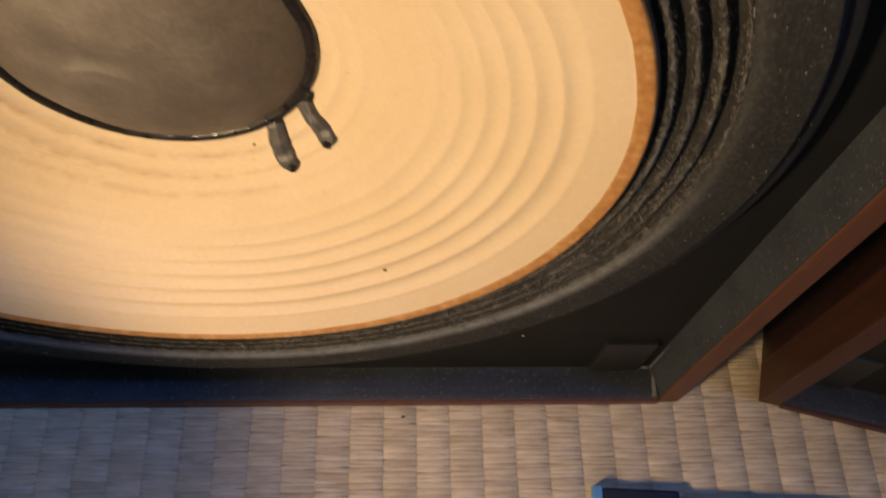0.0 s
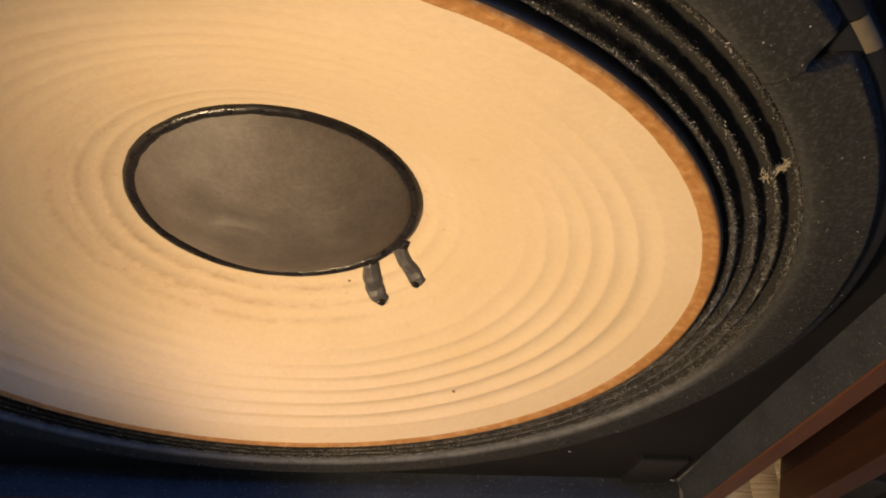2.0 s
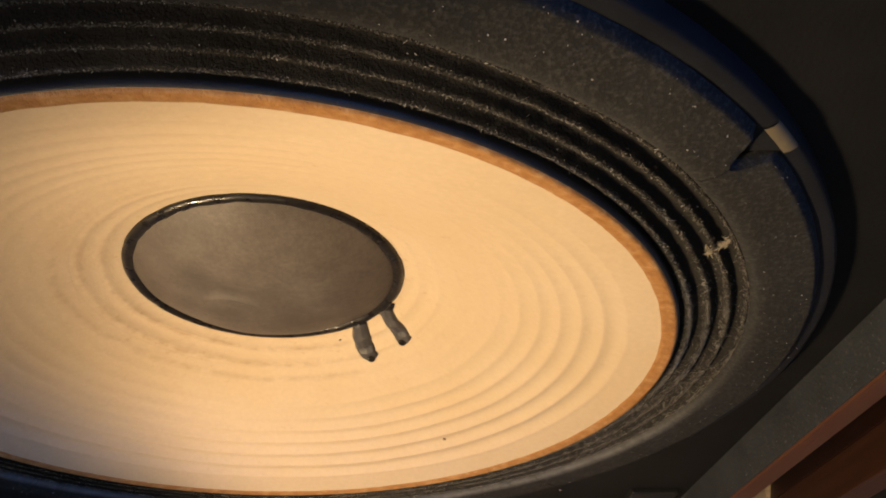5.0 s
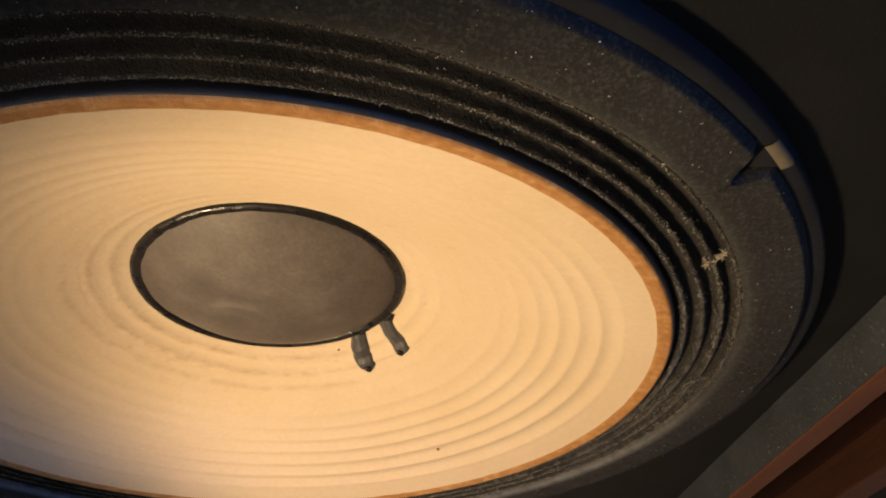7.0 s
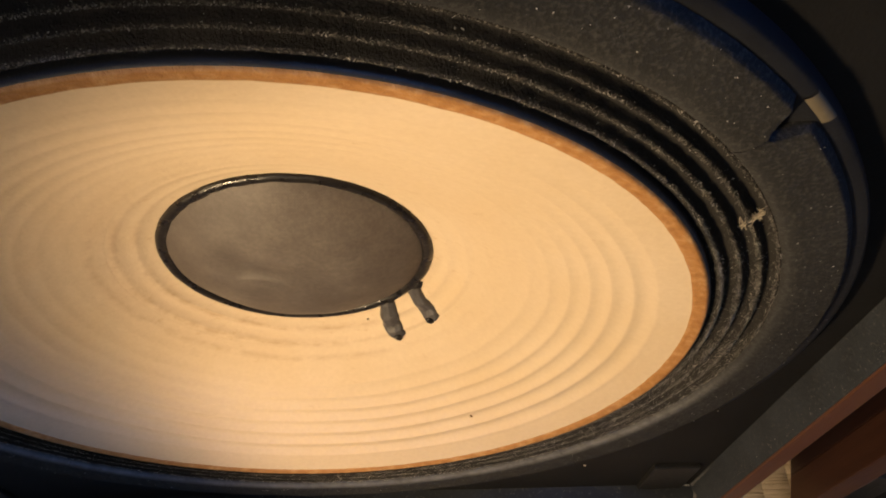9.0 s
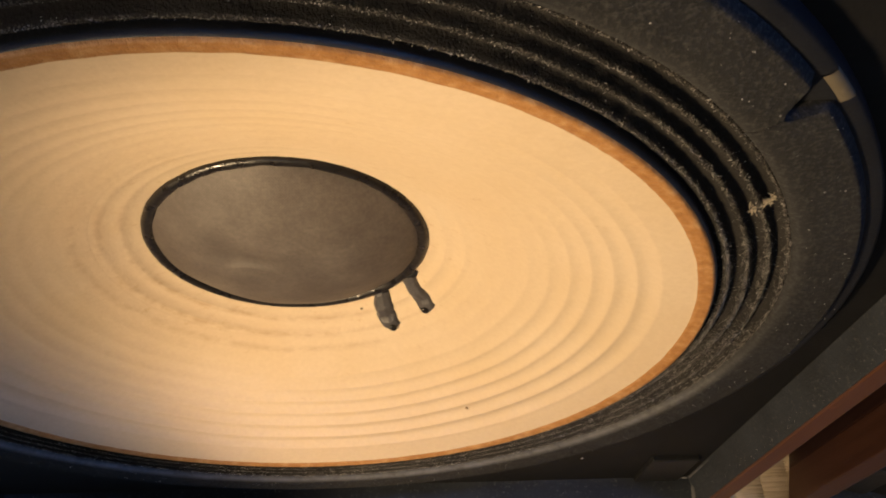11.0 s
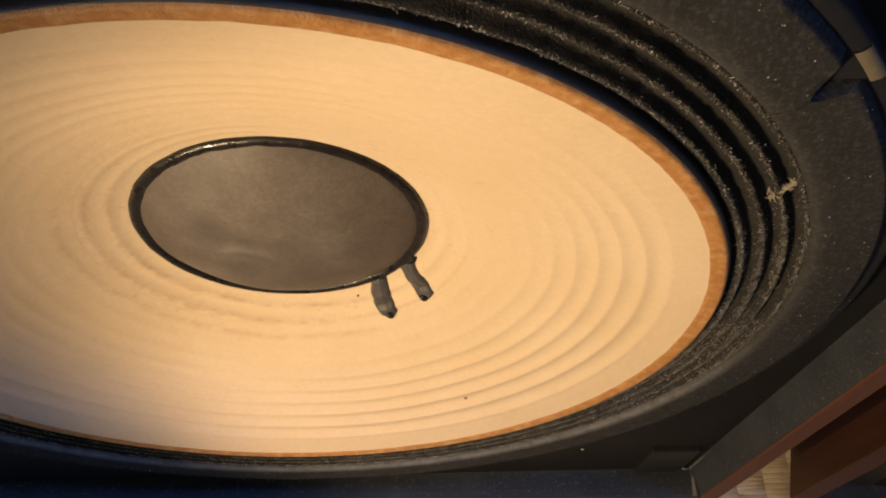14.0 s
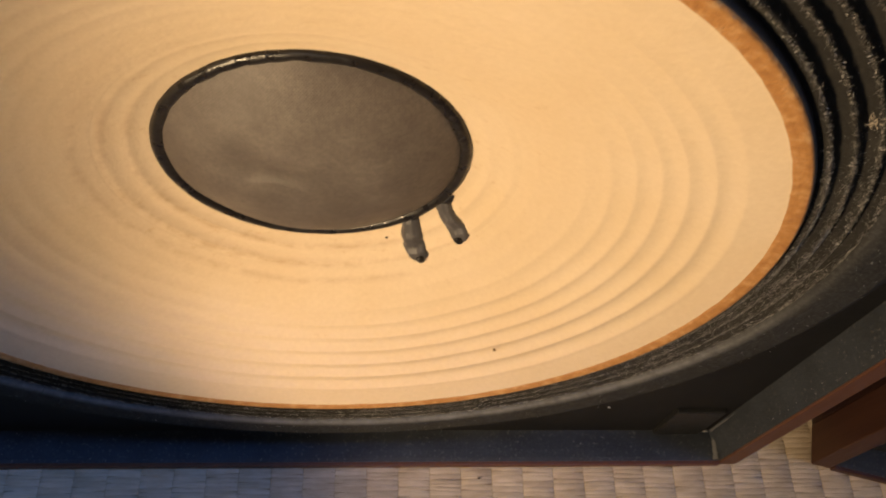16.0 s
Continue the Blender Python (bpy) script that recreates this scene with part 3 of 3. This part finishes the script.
for k, (ra, rb) in enumerate((((0.0213, -0.0256), (0.0264, -0.0387)), ((0.0304, -0.0166), (0.0357, -0.0285)))):
    ld = part("lead", lead(ra, rb, k * 2.3 + 1), LEAD, woofer, "tarnished black braided lead")
    blob = bmesh.new()
    bmesh.ops.create_icosphere(blob, subdivisions=3, radius=0.0013)
    for v in blob.verts:
        v.co *= 1 + 0.25 * noise.noise(v.co * 900)
        v.co.y *= 0.7
        v.co += Vector((rb[0] - 0.0003, cone_depth(math.hypot(*rb)) - 0.0010, rb[1] + 0.0004))
    part("solder_blob", blob, GLUE, ld, "black blob at the lead's end")
    smear = bmesh.new()
    bmesh.ops.create_icosphere(smear, subdivisions=3, radius=0.0015)
    turn_a = math.atan2(ra[1], ra[0])
    for v in smear.verts:
        q = Vector((v.co.x * 0.8, v.co.y * 0.45, v.co.z * 1.7)) * (1 + 0.3 * noise.noise(v.co * 700 + Vector((k * 3.0, 0, 0))))
        q = Matrix.Rotation(-turn_a, 3, "Y") @ q
        v.co = q + Vector((0.0362 * math.cos(turn_a), cone_depth(0.0362) - 0.0003, 0.0362 * math.sin(turn_a)))
    part("glue_smear", smear, GLUE, ld, "black glue where the lead leaves the cap")

# ---- small things ----


def crumb(name, place, size, mat, label, category, seed):
    bm = bmesh.new()
    bmesh.ops.create_icosphere(bm, subdivisions=2, radius=size)
    for v in bm.verts:
        v.co = Vector((v.co.x * 1.5, v.co.y * 0.6, v.co.z)) * (1 + 0.5 * noise.noise(v.co / size + Vector((seed, 0, 0))))
    ob = part(name, bm, mat)
    ob.matrix_basis = pose(*place, 0, 25 + seed * 40, 0)
    return tagged(ob, label, category)


def on_cone(x, z):
    return (x, cone_depth(math.hypot(x, z)) - 0.0001, z + H)


crumb("crumb", on_cone(0.0488, -0.0645), 0.0005, BROWN_CRUMB, "tiny light brown crumb lying on the cream cone", "crumb", 1)
crumb("crumb", on_cone(0.0170, -0.0352), 0.00035, CRUMB, "tiny dark speck beside the dust cap", "crumb", 2)
floor_crumb = crumb("crumb", (0.0541, -0.0047, 0.0004), 0.0005, CRUMB, "tiny dark crumb on the tatami", "crumb", 3)
crumb("paint_chip", (0.0902, 0.0058, 0.0560), 0.00032, LINT, "small pale chip on the felt gasket", "chip", 4)

# lint caught in the cloth rolls
strands = bmesh.new()
rng = random.Random(7)
for k in range(60):
    w = rng.choice((rng.uniform(0.0, 0.35), rng.uniform(0.75, 1.0), rng.random()))
    p = Vector((0.0964 - 0.0022 * w + rng.gauss(0, 0.0005), 0.0082, 0.2104 - 0.0042 * w + rng.gauss(0, 0.0006)))
    d = Vector((rng.uniform(-1, 1), rng.uniform(-0.5, 0.15), rng.uniform(-1, 1))).normalized()
    rows = []
    for i in range(9):
        p = p + d * 0.00020
        d = (d + Vector((rng.uniform(-1, 1), rng.uniform(-0.5, 0.5), rng.uniform(-1, 1))) * 0.55).normalized()
        side = d.cross(Vector((0.1, 1, 0.2))).normalized() * 0.000065
        up = d.cross(side).normalized() * 0.000065
        rows.append([p + side, p + up, p - side, p - up, p + side])
    sub = grid_mesh(rows)
    me = bpy.data.meshes.new("strand")
    sub.to_mesh(me)
    sub.free()
    strands.from_mesh(me)
    bpy.data.meshes.remove(me)
tagged(part("lint", strands, LINT), "pale tangle of lint caught on the black cloth surround", "lint")

# settled dust on gasket, frame and surround
dust = bmesh.new()


def mote(p, n, s):
    t = n.orthogonal().normalized()
    t = Matrix.Rotation(rng.uniform(0, 6.28), 3, n) @ t
    q = n.cross(t)
    ring = [dust.verts.new(p + t * s * a + q * s * b) for a, b in ((1.3, 0), (0, 0.7), (-1.1, 0.1), (0.1, -0.8))]
    top = dust.verts.new(p + n * s * 0.7)
    for i in range(4):
        dust.faces.new((ring[i], ring[(i + 1) % 4], top))


for k in range(420):
    a = rng.uniform(0, 6.283)
    r = rng.uniform(0.117, 0.128)
    mote(Vector((r * math.cos(a), 0.0056, H + r * math.sin(a))), Vector((0, -1, 0)), rng.choice((0.00007, 0.00009, 0.00012, 0.00018)))
for k in range(420):
    mote(Vector((0.1456, rng.uniform(0.001, 0.012), rng.uniform(0.006, 0.3))), Vector((-1, 0, 0)), rng.choice((0.00006, 0.00008, 0.0001, 0.00016)))
for k in range(60):
    mote(Vector((rng.uniform(-0.14, 0.14), rng.uniform(0.001, 0.012), FOOT + 0.0006)), Vector((0, 0, 1)), rng.choice((0.00007, 0.0001, 0.00014)))
for k in range(2400):
    a = rng.choice((rng.uniform(0, 6.283), rng.uniform(-1.7, 0.4), rng.uniform(-1.3, 0.2)))
    r = rng.uniform(0.1015, 0.1155)
    mote(Vector((r * math.cos(a), roll_depth(r) - 0.0001, H + r * math.sin(a))), Vector((0, -1, 0)), rng.choice((0.00005, 0.00007, 0.0001)))
tagged(part("dust", dust, DUST), "pale dust specks settled on the black frame", "dust", "", "stuff")

# bare scuff where the frame's bottom and side linings meet
scuff_rows = []
for i in range(13):
    u = i / 12
    wide = 0.0011 * (1 - u) ** 0.7 + 0.0003
    scuff_rows.append([(0.1452 - wide * j / 4 * (1 + 0.15 * math.sin(i * 1.7)), 0.0008 + 0.0095 * u, FOOT + 0.0011 + 0.0004 * math.sin(i * 0.9 + j) * 0.3 + 0.0014 * (1 - j / 4) ** 2) for j in range(5)])
part("scuff", grid_mesh(scuff_rows), SCUFF, speaker, "pale scuffed corner of the black frame")

# rubbed line along the joint of baffle and side lining, and along the foot of the frame's corner
for x0, z0, x1, z1, y in ((0.1446, 0.006, 0.1446, 0.034, 0.0118), (0.1435, FOOT + 0.0011, 0.126, FOOT + 0.0011, 0.0119)):
    rows = []
    for i in range(41):
        u = i / 40
        wide = max(0.00005, (0.0006 + 0.0007 * noise.noise((u * 9, y * 900, 3.0))) * (1 - u) ** 0.6)
        px, pz = x0 + (x1 - x0) * u, z0 + (z1 - z0) * u
        rows.append([(px - (wide * j / 3 if x0 == x1 else 0), y - 0.0009 * math.sin(math.pi * j / 3) * (wide / 0.001), pz + (wide * j / 3 if x0 != x1 else 0)) for j in range(4)])
    part("scuff", grid_mesh(rows), SCUFF, speaker, "pale rubbed line on the black frame")

# dark blue folder on the mat, only its corner near the speaker
folder = tagged(new("folder"), "dark navy folder with a light blue corner lying on tatami", "folder")
folder.matrix_basis = pose(0.1192, -0.0302, 0.0006, 0, 0, -3.5)
part("cover", boxed(0.0034, 0.030, -0.12, 0.0, 0.0, 0.004, bevel=0.0012), NAVY, folder)
part("corner_tab", boxed(0.0, 0.0032, -0.12, 0.0004, 0.0, 0.004, bevel=0.0004), SKYBLUE, folder, "light blue edge tab", False)
part("board", boxed(0.0302, 0.09, -0.12, -0.0022, 0.0, 0.004, bevel=0.0004), DUSKY, folder, "dusky brown card", False)

# ---- tatami weave ----
PITCH = 0.0117
rush_v, rush_f = [], []
rng = random.Random(11)
for c in range(-16, 34):
    x0 = 0.0005 + c * PITCH
    y = -0.11 + rng.uniform(0, 0.002)
    k = rng.randint(0, 3)
    while y < 0.10:
        wd = rng.uniform(0.0012, 0.0026)
        k += 1
        proud = 0.00082 if (k // 3 + c) % 2 == 0 else 0.00045
        proud *= rng.uniform(0.75, 1.2)
        skew = rng.uniform(-0.0005, 0.0005)
        base = len(rush_v)
        for i in range(7):
            u = i / 6
            arch = proud * math.sin(math.pi * u) ** 0.55
            pinch = 0.9 + 0.12 * math.sin(math.pi * u)
            for j in range(4):
                v = -1 + 2 * j / 3
                rush_v.append((x0 + PITCH * (0.005 + 0.99 * u), y + wd * 0.5 * (1 + v * pinch) + skew * (u - 0.5), -0.0007 + arch + 0.00014 * (1 - v ** 4) * pinch))
        for i in range(6):
            for j in range(3):
                p = base + i * 4 + j
                rush_f.append((p, p + 4, p + 5, p + 1))
        y += wd * 0.97
rush_me = bpy.data.meshes.new("rush_weave")
rush_me.from_pydata(rush_v, [], rush_f)
rush_me.polygons.foreach_set("use_smooth", [True] * len(rush_me.polygons))
rush_me.materials.append(RUSH)
weave = new("rush_weave", rush_me)
weave.parent = floor
tagged(weave, "straw-coloured woven rush", "", "", "stuff")
